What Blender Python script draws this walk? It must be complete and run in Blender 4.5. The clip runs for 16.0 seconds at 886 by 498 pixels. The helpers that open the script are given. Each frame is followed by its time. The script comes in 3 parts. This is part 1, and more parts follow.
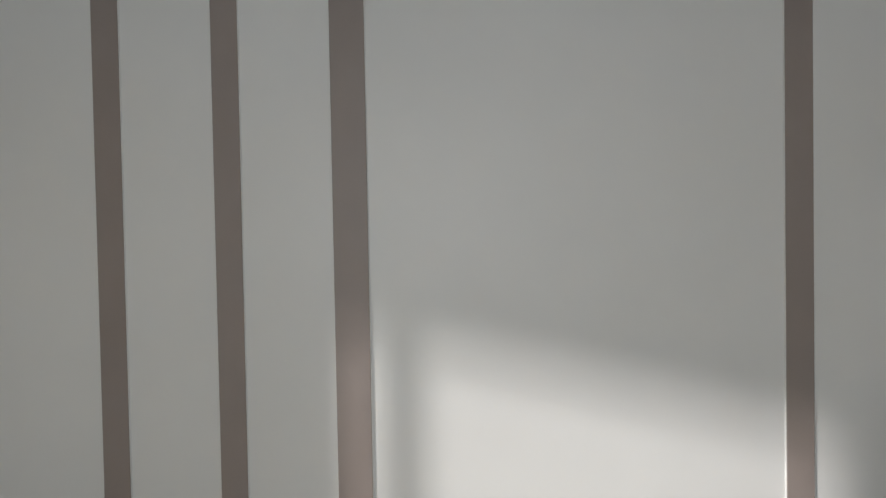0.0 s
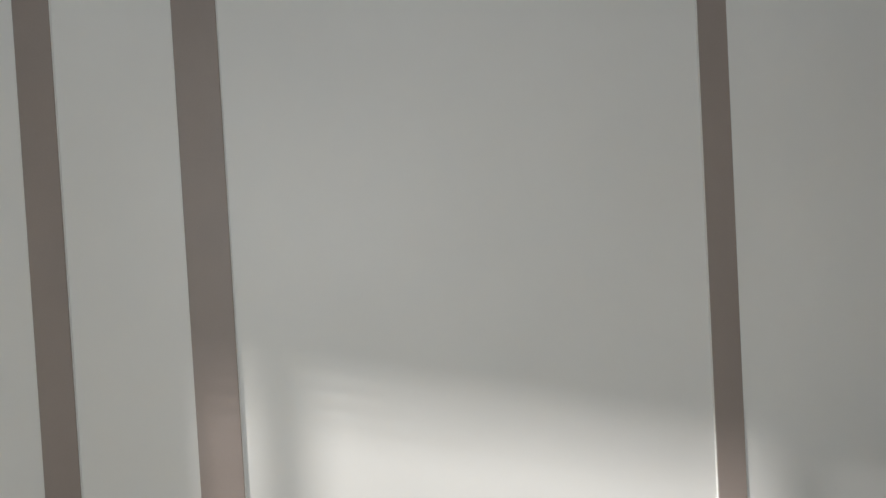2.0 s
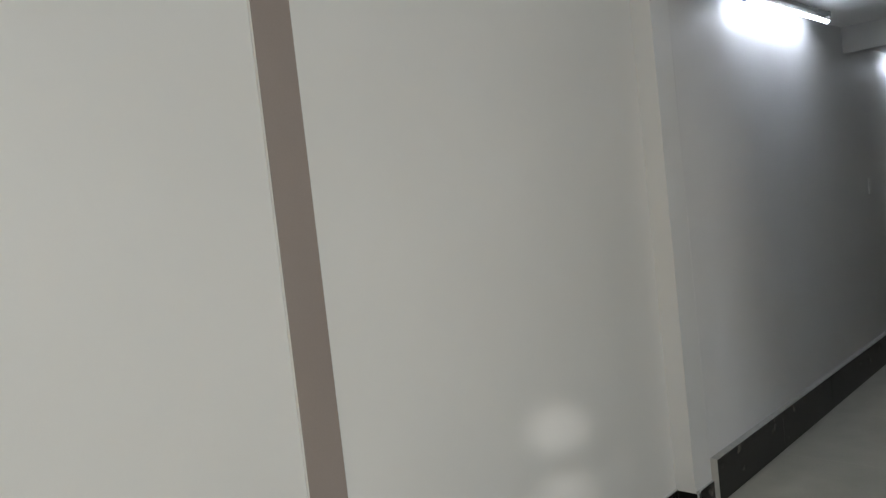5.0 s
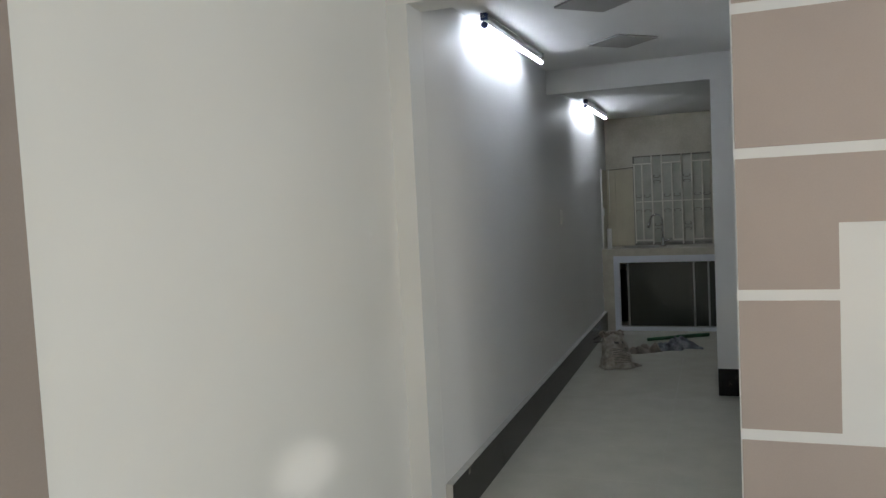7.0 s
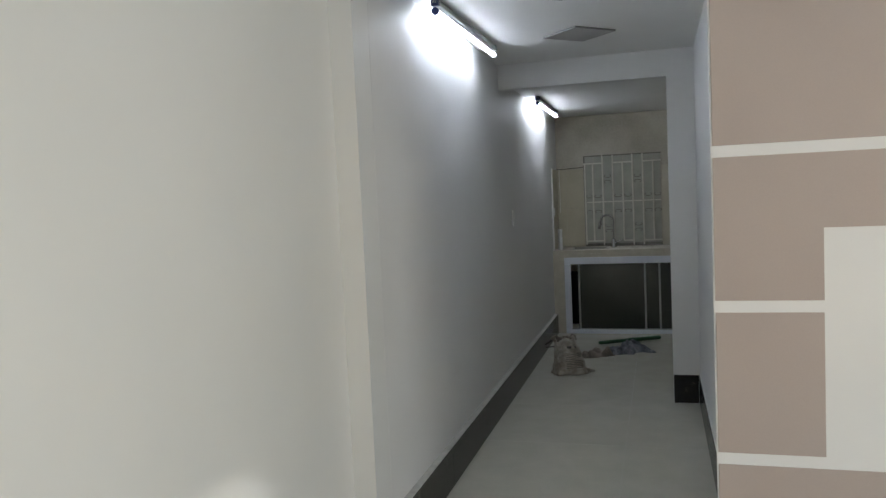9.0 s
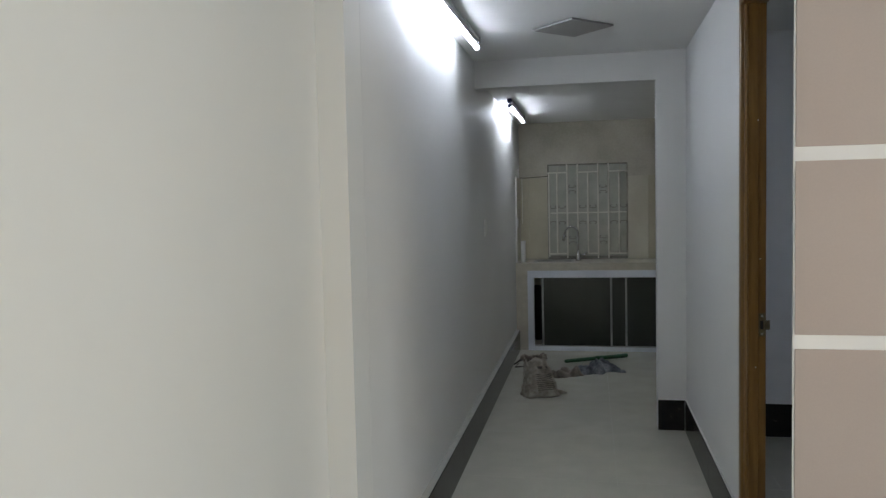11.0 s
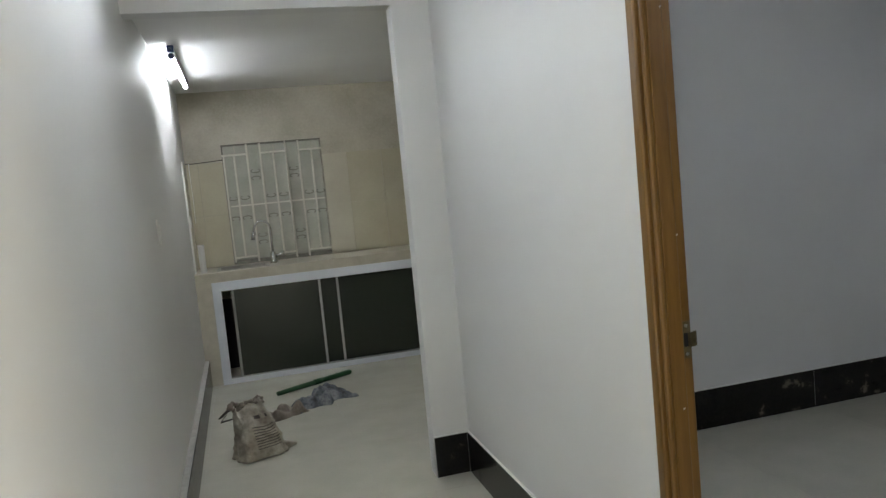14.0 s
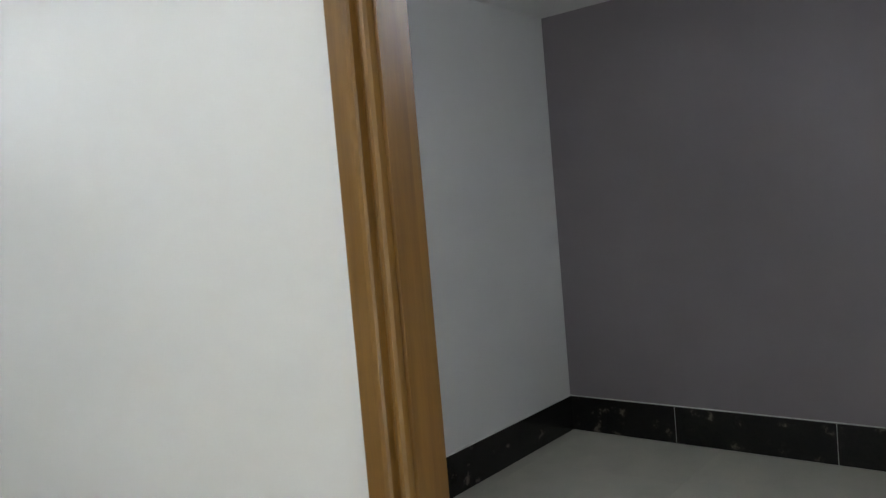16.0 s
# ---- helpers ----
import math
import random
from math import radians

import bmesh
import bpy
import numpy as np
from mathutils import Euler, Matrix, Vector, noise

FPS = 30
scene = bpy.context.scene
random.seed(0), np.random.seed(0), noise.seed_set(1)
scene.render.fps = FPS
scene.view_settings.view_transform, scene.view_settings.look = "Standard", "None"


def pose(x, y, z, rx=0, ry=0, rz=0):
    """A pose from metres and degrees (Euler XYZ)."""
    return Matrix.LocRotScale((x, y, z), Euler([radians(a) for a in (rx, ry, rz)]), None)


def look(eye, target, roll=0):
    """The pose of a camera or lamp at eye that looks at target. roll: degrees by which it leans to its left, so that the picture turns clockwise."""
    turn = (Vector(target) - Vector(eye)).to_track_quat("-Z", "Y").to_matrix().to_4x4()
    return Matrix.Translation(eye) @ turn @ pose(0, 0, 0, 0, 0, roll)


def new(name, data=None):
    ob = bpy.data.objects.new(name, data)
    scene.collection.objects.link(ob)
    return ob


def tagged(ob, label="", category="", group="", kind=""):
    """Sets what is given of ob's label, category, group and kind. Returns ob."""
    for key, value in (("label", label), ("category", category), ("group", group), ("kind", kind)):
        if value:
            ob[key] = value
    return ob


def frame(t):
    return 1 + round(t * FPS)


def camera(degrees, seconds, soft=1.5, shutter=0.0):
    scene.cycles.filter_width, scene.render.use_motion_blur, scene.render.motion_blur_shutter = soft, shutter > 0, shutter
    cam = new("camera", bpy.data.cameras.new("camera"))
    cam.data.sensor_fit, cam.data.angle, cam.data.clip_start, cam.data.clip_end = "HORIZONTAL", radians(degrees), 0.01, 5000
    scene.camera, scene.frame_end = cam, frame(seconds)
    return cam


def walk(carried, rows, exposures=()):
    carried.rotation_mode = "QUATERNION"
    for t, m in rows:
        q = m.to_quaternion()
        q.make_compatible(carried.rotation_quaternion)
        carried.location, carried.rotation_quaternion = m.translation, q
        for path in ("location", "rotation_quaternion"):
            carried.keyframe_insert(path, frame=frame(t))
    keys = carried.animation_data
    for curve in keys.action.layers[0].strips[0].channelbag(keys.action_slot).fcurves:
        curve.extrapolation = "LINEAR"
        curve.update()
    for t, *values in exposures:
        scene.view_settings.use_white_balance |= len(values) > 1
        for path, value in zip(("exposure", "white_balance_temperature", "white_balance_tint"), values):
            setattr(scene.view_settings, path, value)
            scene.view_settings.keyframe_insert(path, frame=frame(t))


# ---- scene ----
cam = camera(61.1, 16.0, soft=1.4)
PATH = [
    (0, (3.125, -3.354, 1.45), (1.126, -3.368, 1.398), -1.0),
    (0.5, (3.053, -3.376, 1.46), (1.055, -3.352, 1.396), -0.1),
    (1, (2.902, -3.313, 1.446), (0.903, -3.343, 1.396), -0.6),
    (1.5, (2.789, -3.357, 1.502), (0.791, -3.282, 1.467), -1.7),
    (2, (2.614, -3.369, 1.514), (0.639, -3.06, 1.462), -3.1),
    (2.5, (2.446, -3.389, 1.473), (0.535, -2.8, 1.434), -3.3),
    (3, (2.404, -3.255, 1.503), (0.562, -2.482, 1.403), -3.5),
    (3.2, (2.286, -3.227, 1.53), (0.483, -2.367, 1.426), -3.5),
    (5.3, (1.531, -2.958, 1.46), (0.246, -1.43, 1.337), -4.5),
    (5.5, (1.523, -2.936, 1.464), (0.323, -1.342, 1.334), -2.9),
    (6, (1.280, -2.918, 1.466), (0.251, -1.207, 1.352), -3.5),
    (6.5, (1.172, -2.901, 1.446), (0.325, -1.093, 1.33), -3.4),
    (7, (1.169, -2.878, 1.451), (0.477, -1.005, 1.328), -2.9),
    (7.5, (1.161, -2.866, 1.461), (0.59, -0.954, 1.333), -2.7),
    (8, (1.144, -2.868, 1.462), (0.589, -0.951, 1.331), -2.6),
    (8.5, (1.093, -2.8, 1.438), (0.543, -0.882, 1.307), -2.7),
    (9, (1.068, -2.616, 1.458), (0.512, -0.699, 1.325), -2.6),
    (9.5, (1.041, -2.504, 1.451), (0.539, -0.572, 1.316), -1.9),
    (9.7, (1.027, -2.48, 1.456), (0.557, -0.54, 1.326), -1.6),
    (11.8, (0.56, -1.933, 1.451), (0.318, 0.048, 1.338), -1.3),
    (12, (0.532, -1.847, 1.444), (0.388, 0.144, 1.329), -1.6),
    (12.5, (0.413, -1.61, 1.462), (0.505, 0.383, 1.324), -2.9),
    (13, (0.41, -1.323, 1.411), (0.614, 0.66, 1.245), -5.7),
    (13.5, (0.392, -1.039, 1.431), (0.687, 0.93, 1.246), -7.3),
    (14, (0.376, -0.725, 1.405), (0.885, 1.201, 1.221), -5.5),
    (14.5, (0.431, -0.446, 1.419), (1.227, 1.381, 1.249), -5.6),
    (15, (0.504, -0.181, 1.435), (1.481, 1.558, 1.293), -4.7),
    (15.5, (0.611, 0.064, 1.387), (1.874, 1.612, 1.303), -3.2),
    (16, (0.741, 0.299, 1.387), (2.284, 1.566, 1.279), -4.9),
]
EXPOSURES = [(0, -0.28, 6300, 14), (1.4, -0.14, 6300, 14), (2, -0.12, 6350, 13), (3.2, 0.05, 6350, 12), (5.5, 0.36, 6450, 12), (6.2, 0.45, 6450, 12), (7.0, 0.65, 6500, 11), (9.0, 0.74, 6500, 11), (12.0, 1.06, 6450, 11), (13.0, 1.46, 6600, 9), (14.5, 1.84, 7050, 9), (15.1, 2.02, 7050, 9), (16, 1.92, 7000, 9)]
walk(cam, [(t, look(eye, target, roll)) for t, eye, target, roll in PATH], EXPOSURES)

# ---- daylight and lamps ----
world = bpy.data.worlds.new("sky")
scene.world = world
world.use_nodes = True
wn = world.node_tree.nodes
sky = wn.new("ShaderNodeTexSky")
sky.sky_type, sky.sun_disc = "NISHITA", False
sky.sun_elevation, sky.sun_rotation = radians(11.9), radians(149)
wn["Background"].inputs["Strength"].default_value = 0.1
world.node_tree.links.new(sky.outputs[0], wn["Background"].inputs["Color"])

SUN_WAY = Vector((-0.55, 1.0, -0.245))
sun = new("sun", bpy.data.lights.new("sun", "SUN"))
sun.data.energy, sun.data.angle, sun.data.color = 4.0, radians(1.05), (1.0, 0.97, 0.91)
sun.matrix_world = look((0, -20, 6), Vector((0, -20, 6)) + SUN_WAY)

# unseen area lamp added to fill the front room, set at an assumed side window
room_fill = new("window_light", bpy.data.lights.new("window_light", "AREA"))
room_fill.data.shape, room_fill.data.size, room_fill.data.size_y = "RECTANGLE", 2.4, 1.3
room_fill.data.energy, room_fill.data.color = 53, (0.93, 0.985, 1.0)
room_fill.matrix_world = look((4.88, -3.5, 1.65), (0.0, -3.5, 1.65))


# ---- materials ----
def principled(name, colour, rough, metal=0.0, spec=0.5, coat=0.0):
    m = bpy.data.materials.new(name)
    m.use_nodes = True
    b = m.node_tree.nodes["Principled BSDF"]
    b.inputs["Base Color"].default_value = (*colour, 1)
    b.inputs["Roughness"].default_value = rough
    b.inputs["Metallic"].default_value = metal
    b.inputs["Specular IOR Level"].default_value = spec
    b.inputs["Coat Weight"].default_value = coat
    return m, m.node_tree.nodes, m.node_tree.links, b


def grained(name, colours, scale, rough, rough_var=0.08, bump=0.1, bump_scale=200, dist=0.002, stretch=(1, 1, 1), metal=0.0, coat=0.0, spec=0.5, detail=6, fine=0.35, wave=0.0):
    """Two scales of noise in colour and gloss, and fine relief."""
    m, n, l, b = principled(name, colours[0], rough, metal, spec, coat)
    co = n.new("ShaderNodeTexCoord")
    mp = n.new("ShaderNodeMapping")
    mp.inputs["Scale"].default_value = stretch
    geo = n.new("ShaderNodeNewGeometry")
    l.new(geo.outputs["Position"], mp.inputs["Vector"])
    big = n.new("ShaderNodeTexNoise")
    big.inputs["Scale"].default_value, big.inputs["Detail"].default_value = scale, detail
    small = n.new("ShaderNodeTexNoise")
    small.inputs["Scale"].default_value, small.inputs["Detail"].default_value = bump_scale, 4
    for t in (big, small):
        l.new(mp.outputs[0], t.inputs["Vector"])
    mix = n.new("ShaderNodeMath")
    mix.operation = "MULTIPLY_ADD"
    mix.inputs[1].default_value = fine
    sub = n.new("ShaderNodeMath")
    sub.operation = "SUBTRACT"
    sub.inputs[1].default_value = 0.5 * fine
    l.new(small.outputs["Fac"], mix.inputs[0])
    l.new(big.outputs["Fac"], sub.inputs[0])
    l.new(sub.outputs[0], mix.inputs[2])
    ramp = n.new("ShaderNodeValToRGB")
    e = ramp.color_ramp.elements
    e[0].position, e[1].position = 0.3, 0.7
    e[0].color, e[1].color = (*colours[0], 1), (*colours[-1], 1)
    for i, c in enumerate(colours[1:-1]):
        e.new(0.3 + 0.4 * (i + 1) / (len(colours) - 1)).color = (*c, 1)
    l.new(mix.outputs[0], ramp.inputs[0])
    l.new(ramp.outputs[0], b.inputs["Base Color"])
    rr = n.new("ShaderNodeMapRange")
    rr.inputs["To Min"].default_value, rr.inputs["To Max"].default_value = rough - rough_var, rough + rough_var
    l.new(big.outputs["Fac"], rr.inputs["Value"])
    l.new(rr.outputs[0], b.inputs["Roughness"])
    bp = n.new("ShaderNodeBump")
    bp.inputs["Strength"].default_value, bp.inputs["Distance"].default_value = bump, dist
    l.new(small.outputs["Fac"], bp.inputs["Height"])
    if wave:
        soft = n.new("ShaderNodeTexNoise")
        soft.inputs["Scale"].default_value, soft.inputs["Detail"].default_value = 7.0, 3
        l.new(mp.outputs[0], soft.inputs["Vector"])
        bw = n.new("ShaderNodeBump")
        bw.inputs["Strength"].default_value, bw.inputs["Distance"].default_value = wave, 0.01
        l.new(soft.outputs["Fac"], bw.inputs["Height"])
        l.new(bw.outputs[0], bp.inputs["Normal"])
    l.new(bp.outputs[0], b.inputs["Normal"])
    return m


def lit(name, colour, strength):
    m, n, l, b = principled(name, colour, 0.4)
    b.inputs["Emission Color"].default_value = (*colour, 1)
    b.inputs["Emission Strength"].default_value = strength
    return m


PAINT = grained("white_wall_paint", [(0.735, 0.73, 0.705), (0.77, 0.765, 0.74)], 1.3, 0.42, 0.05, 0.12, 260, 0.0015, fine=0.15, wave=0.10)
# Wall white cooled in colour to offset warm bounce light on the pier.
PAINT_PIER_COOLED = grained("white_wall_paint_cooled", [(0.715, 0.716, 0.706), (0.755, 0.756, 0.746)], 1.2, 0.45, 0.05, 0.12, 240, 0.0015, fine=0.15, wave=0.12)
PAINT_COOL = grained("white_corridor_paint", [(0.69, 0.69, 0.685), (0.73, 0.73, 0.725)], 1.1, 0.5, 0.06, 0.12, 240, 0.0015, fine=0.15, wave=0.12)
PLASTER = grained("white_ceiling_paint", [(0.74, 0.74, 0.73), (0.79, 0.79, 0.78)], 1.7, 0.6, 0.05, 0.1, 180, 0.001, fine=0.15)
# Wall white lightened: the block wall's extra light is put into its colour.
WHITE_LIFTED = grained("white_wall_paint_brightened", [(0.77, 0.77, 0.775), (0.81, 0.81, 0.815)], 1.5, 0.45, 0.05, 0.1, 220, 0.0015, fine=0.15, wave=0.1)
STRIPE = grained("taupe_stripe_paint", [(0.285, 0.238, 0.215), (0.315, 0.265, 0.24)], 2.5, 0.45, 0.06, 0.14, 170, 0.002, wave=0.25)
TAUPE = grained("taupe_block_paint", [(0.435, 0.367, 0.34), (0.47, 0.402, 0.37)], 2.0, 0.5, 0.06, 0.07, 190, 0.002)
MAUVE = grained("dark_mauve_paint", [(0.25, 0.224, 0.242), (0.28, 0.252, 0.272)], 1.6, 0.55, 0.05, 0.15, 200, 0.0015)
BLACK_TILE = grained("black_marbled_tile", [(0.010, 0.010, 0.010), (0.014, 0.013, 0.013), (0.011, 0.011, 0.010), (0.015, 0.014, 0.013), (0.013, 0.012, 0.011), (0.022, 0.020, 0.018), (0.11, 0.10, 0.085)], 11, 0.20, 0.05, 0.03, 60, 0.001, detail=10, fine=0.2, spec=0.28)
FLOOR_JOINT = grained("pale_floor_joint", [(0.44, 0.43, 0.39), (0.50, 0.49, 0.45)], 30, 0.6, 0.05, 0.2, 300, 0.001)
GROUT = grained("pale_grout", [(0.42, 0.41, 0.39), (0.52, 0.51, 0.48)], 30, 0.85, 0.05, 0.3, 300, 0.002)
FLOOR_TILE = grained("polished_grey_floor_tile", [(0.525, 0.51, 0.435), (0.585, 0.568, 0.487)], 5, 0.11, 0.05, 0.02, 90, 0.0008, detail=8)
WALL_TILE_PALE = grained("pale_beige_wall_tile", [(0.51, 0.475, 0.375), (0.57, 0.535, 0.43)], 4, 0.36, 0.08, 0.05, 80, 0.001)
WALL_TILE = grained("beige_wall_tile", [(0.46, 0.42, 0.305), (0.53, 0.49, 0.365)], 4, 0.32, 0.08, 0.05, 80, 0.001)
STAINED = grained("stained_kitchen_plaster", [(0.42, 0.385, 0.305), (0.50, 0.465, 0.38), (0.57, 0.535, 0.45)], 3.0, 0.65, 0.08, 0.3, 60, 0.003, detail=9)
WOOD = grained("varnished_wood", [(0.150, 0.072, 0.013), (0.182, 0.091, 0.018), (0.218, 0.113, 0.025)], 7, 0.34, 0.06, 0.10, 60, 0.001, stretch=(9, 9, 0.5), coat=0.2)
ALU = grained("white_aluminium", [(0.66, 0.69, 0.74), (0.72, 0.75, 0.80)], 3, 0.35, 0.05, 0.03, 150, 0.0005)
ALU_GREY = grained("grey_aluminium", [(0.30, 0.31, 0.30), (0.36, 0.37, 0.36)], 5, 0.38, 0.05, 0.03, 150, 0.0005, metal=0.6)
SMOKED = principled("smoked_cabinet_glass", (0.026, 0.031, 0.024), 0.20, spec=0.6)[0]
CHROME = grained("chrome", [(0.60, 0.60, 0.60), (0.70, 0.70, 0.70)], 20, 0.15, 0.05, 0.02, 100, 0.0004, metal=1.0)
STEEL = grained("brushed_steel", [(0.40, 0.39, 0.37), (0.50, 0.49, 0.46)], 20, 0.32, 0.06, 0.1, 200, 0.0005, metal=1.0)
BRASS = grained("dull_brass", [(0.12, 0.095, 0.055), (0.22, 0.18, 0.11)], 40, 0.4, 0.08, 0.1, 200, 0.0005, metal=1.0)
BAR_PAINT = grained("cream_iron_paint", [(0.66, 0.64, 0.56), (0.74, 0.72, 0.64)], 25, 0.5, 0.08, 0.2, 200, 0.001)
PANE = grained("obscure_window_pane", [(0.38, 0.375, 0.315), (0.46, 0.455, 0.39)], 8, 0.35, 0.06, 0.25, 70, 0.002)
# Near-black that paints in the shade inside hollows.
DARK = principled("black_hollow_shade", (0.01, 0.01, 0.01), 0.8)[0]
STONE = grained("beige_counter_stone", [(0.48, 0.445, 0.36), (0.56, 0.52, 0.43)], 14, 0.3, 0.06, 0.05, 120, 0.001)
PLASTIC = grained("white_plastic", [(0.72, 0.72, 0.70), (0.78, 0.78, 0.76)], 8, 0.35, 0.04, 0.03, 100, 0.0004)
BLUE_CAP = principled("navy_lamp_cap", (0.015, 0.03, 0.10), 0.4)[0]
PAPER = grained("kraft_paper_sack", [(0.17, 0.148, 0.118), (0.33, 0.30, 0.25), (0.47, 0.44, 0.385)], 9, 0.75, 0.06, 0.6, 38, 0.010, detail=7)
INK = principled("faded_print", (0.07, 0.062, 0.055), 0.8)[0]
RAG = grained("grey_blue_rag", [(0.06, 0.065, 0.07), (0.15, 0.165, 0.19), (0.32, 0.33, 0.34)], 13, 0.9, 0.04, 0.8, 90, 0.005, detail=8)
RAG_PALE = grained("pale_rag", [(0.13, 0.105, 0.085), (0.30, 0.26, 0.22)], 14, 0.9, 0.04, 0.8, 90, 0.005)
GREEN = grained("green_plastic", [(0.007, 0.060, 0.018), (0.012, 0.09, 0.028)], 18, 0.45, 0.06, 0.1, 120, 0.001)
TUBE = lit("lamp_tube", (0.80, 0.88, 1.0), 27.0)
TUBE_KITCHEN = lit("kitchen_lamp_tube", (0.82, 0.89, 1.0), 33.0)
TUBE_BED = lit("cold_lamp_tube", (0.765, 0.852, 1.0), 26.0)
PANEL_GREY = grained("grey_diffuser", [(0.30, 0.29, 0.285), (0.33, 0.32, 0.315)], 6, 0.45, 0.05, 0.03, 120, 0.0005)
IRON_GREY = grained("grey_iron", [(0.17, 0.16, 0.135), (0.25, 0.235, 0.20)], 30, 0.55, 0.08, 0.2, 200, 0.001)


# ---- shapes ----
def add_box(bm, x0, x1, y0, y1, z0, z1, bevel=0.0, segments=1):
    made = bmesh.ops.create_cube(bm, size=1.0, matrix=Matrix.LocRotScale(((x0 + x1) / 2, (y0 + y1) / 2, (z0 + z1) / 2), None, (x1 - x0, y1 - y0, z1 - z0)))
    if bevel:
        edges = list({e for v in made["verts"] for e in v.link_edges})
        bmesh.ops.bevel(bm, geom=edges, offset=bevel, segments=segments, affect="EDGES", profile=0.5)


def box(x0, x1, y0, y1, z0, z1, bevel=0.0, segments=1):
    bm = bmesh.new()
    add_box(bm, x0, x1, y0, y1, z0, z1, bevel, segments)
    return bm


def add_prism(bm, plan, z0, z1):
    low = [bm.verts.new((x, y, z0)) for x, y in plan]
    high = [bm.verts.new((x, y, z1)) for x, y in plan]
    k = len(plan)
    bm.faces.new(low[::-1])
    bm.faces.new(high)
    for i in range(k):
        bm.faces.new((low[i], low[(i + 1) % k], high[(i + 1) % k], high[i]))


def prism(plan, z0, z1):
    bm = bmesh.new()
    add_prism(bm, plan, z0, z1)
    return bm


def add_tube(bm, points, radius, sides=10, closed_ends=True):
    """A round bar along a line of points."""
    rings = []
    pts = [Vector(p) for p in points]
    up = Vector((0.03, 0.9, 0.11))
    for i, p in enumerate(pts):
        way = (pts[min(i + 1, len(pts) - 1)] - pts[max(i - 1, 0)]).normalized()
        a = way.cross(up).normalized()
        b = way.cross(a)
        r = radius[i] if isinstance(radius, (list, tuple)) else radius
        rings.append([bm.verts.new(p + r * (math.cos(u) * a + math.sin(u) * b)) for u in (2 * math.pi * k / sides for k in range(sides))])
    for r0, r1 in zip(rings, rings[1:]):
        for k in range(sides):
            f = bm.faces.new((r0[k], r0[(k + 1) % sides], r1[(k + 1) % sides], r1[k]))
            f.smooth = True
    if closed_ends:
        bm.faces.new(rings[0][::-1])
        bm.faces.new(rings[-1])
    bmesh.ops.recalc_face_normals(bm, faces=bm.faces)


def tube(points, radius, sides=10):
    bm = bmesh.new()
    add_tube(bm, points, radius, sides)
    return bm


def mesh_of(name, bm, material):
    me = bpy.data.meshes.new(name)
    bm.to_mesh(me)
    bm.free()
    me.materials.append(material)
    return me


def holed(x0, x1, y0, y1, z0, z1, holes):
    """A wall across y with rectangular openings (x0, x1, z0, z1) through it."""
    bm = bmesh.new()
    xs = sorted({x0, x1, *(h[0] for h in holes), *(h[1] for h in holes)})
    zs = sorted({z0, z1, *(h[2] for h in holes), *(h[3] for h in holes)})
    for a, b in zip(xs, xs[1:]):
        for c, d in zip(zs, zs[1:]):
            u, v = (a + b) / 2, (c + d) / 2
            if not any(h[0] < u < h[1] and h[2] < v < h[3] for h in holes):
                add_box(bm, a, b, y0, y1, c, d)
    bmesh.ops.remove_doubles(bm, verts=bm.verts, dist=1e-5)
    inner = [f for f in bm.faces if any(g is not f and len(g.verts) == len(f.verts) and set(g.verts) == set(f.verts) for e in f.edges for g in e.link_faces)]
    bmesh.ops.delete(bm, geom=inner, context="FACES_ONLY")
    return bm


def part(name, bm, material, parent=None, label=""):
    ob = new(name, mesh_of(name, bm, material))
    ob.parent = parent
    if label:
        tagged(ob, label)
    return ob


def setting(name, bm, material, label, category):
    return tagged(part(name, bm, material), label, category, kind="structure")


def thing(name, at, label, category, group=""):
    ob = new(name)
    ob.empty_display_size = 0.1
    ob.location = at
    return tagged(ob, label, category, group)


def placed(bm, at):
    """Shift a mesh made in world places to a thing's own origin."""
    bmesh.ops.translate(bm, vec=-Vector(at), verts=bm.verts)
    return bm


# ---- large structure ----
XL = -0.092            # striped wall
XR = 1.31              # wall of the passage with the bedroom door
YB = 2.655             # front of beam and column
YC = 5.19              # front of the kitchen counter
YK = 5.69              # back wall of the kitchen
ROOM_X, ROOM_Y = 4.615, 2.592
CEIL = 2.38
KCEIL = 2.285
XW = -0.006            # left wall of the passage at its kitchen end
THICK = 0.10           # beam and column

setting("floor", box(-0.4, 5.2, -9.3, 6.0, -0.2, -0.0008), FLOOR_JOINT, "grey concrete bed under polished floor tiles", "floor")

setting("wall_striped", box(XL - 0.2, XL, -9.2, 0.0, -0.1, 3.1), PAINT, "cream white wall painted with taupe vertical stripes", "wall")
setting("pier", box(-0.30, 0.0, 0.006, 0.165, -0.1, 2.266), PAINT_PIER_COOLED, "white painted pier at the passage opening", "pier")
setting("pier_face", box(XL + 0.0005, 0.0, 0.0, 0.006, -0.1, 2.267), PAINT_PIER_COOLED, "cream painted front of the pier", "pier")
setting("wall_passage_left", prism([(-0.292, 0.165), (0.0006, 0.165), (XW, 5.19), (XW, YK), (-0.292, YK)], -0.1, 2.75), PAINT_COOL, "white painted passage wall lit by lamp tubes", "wall")
setting("lintel", box(XL - 0.2, 1.25, 0.004, 0.165, 2.267, 3.1), PAINT, "white painted lintel over the passage opening", "lintel")
setting("wall_blocks", prism([(1.218, -0.24), (4.9, -0.24), (4.9, -0.10), (XR + 0.08, -0.10), (XR + 0.08, 0.038), (1.30, 0.038)], -0.1, 3.1), WHITE_LIFTED, "white wall with taupe painted blocks", "wall")
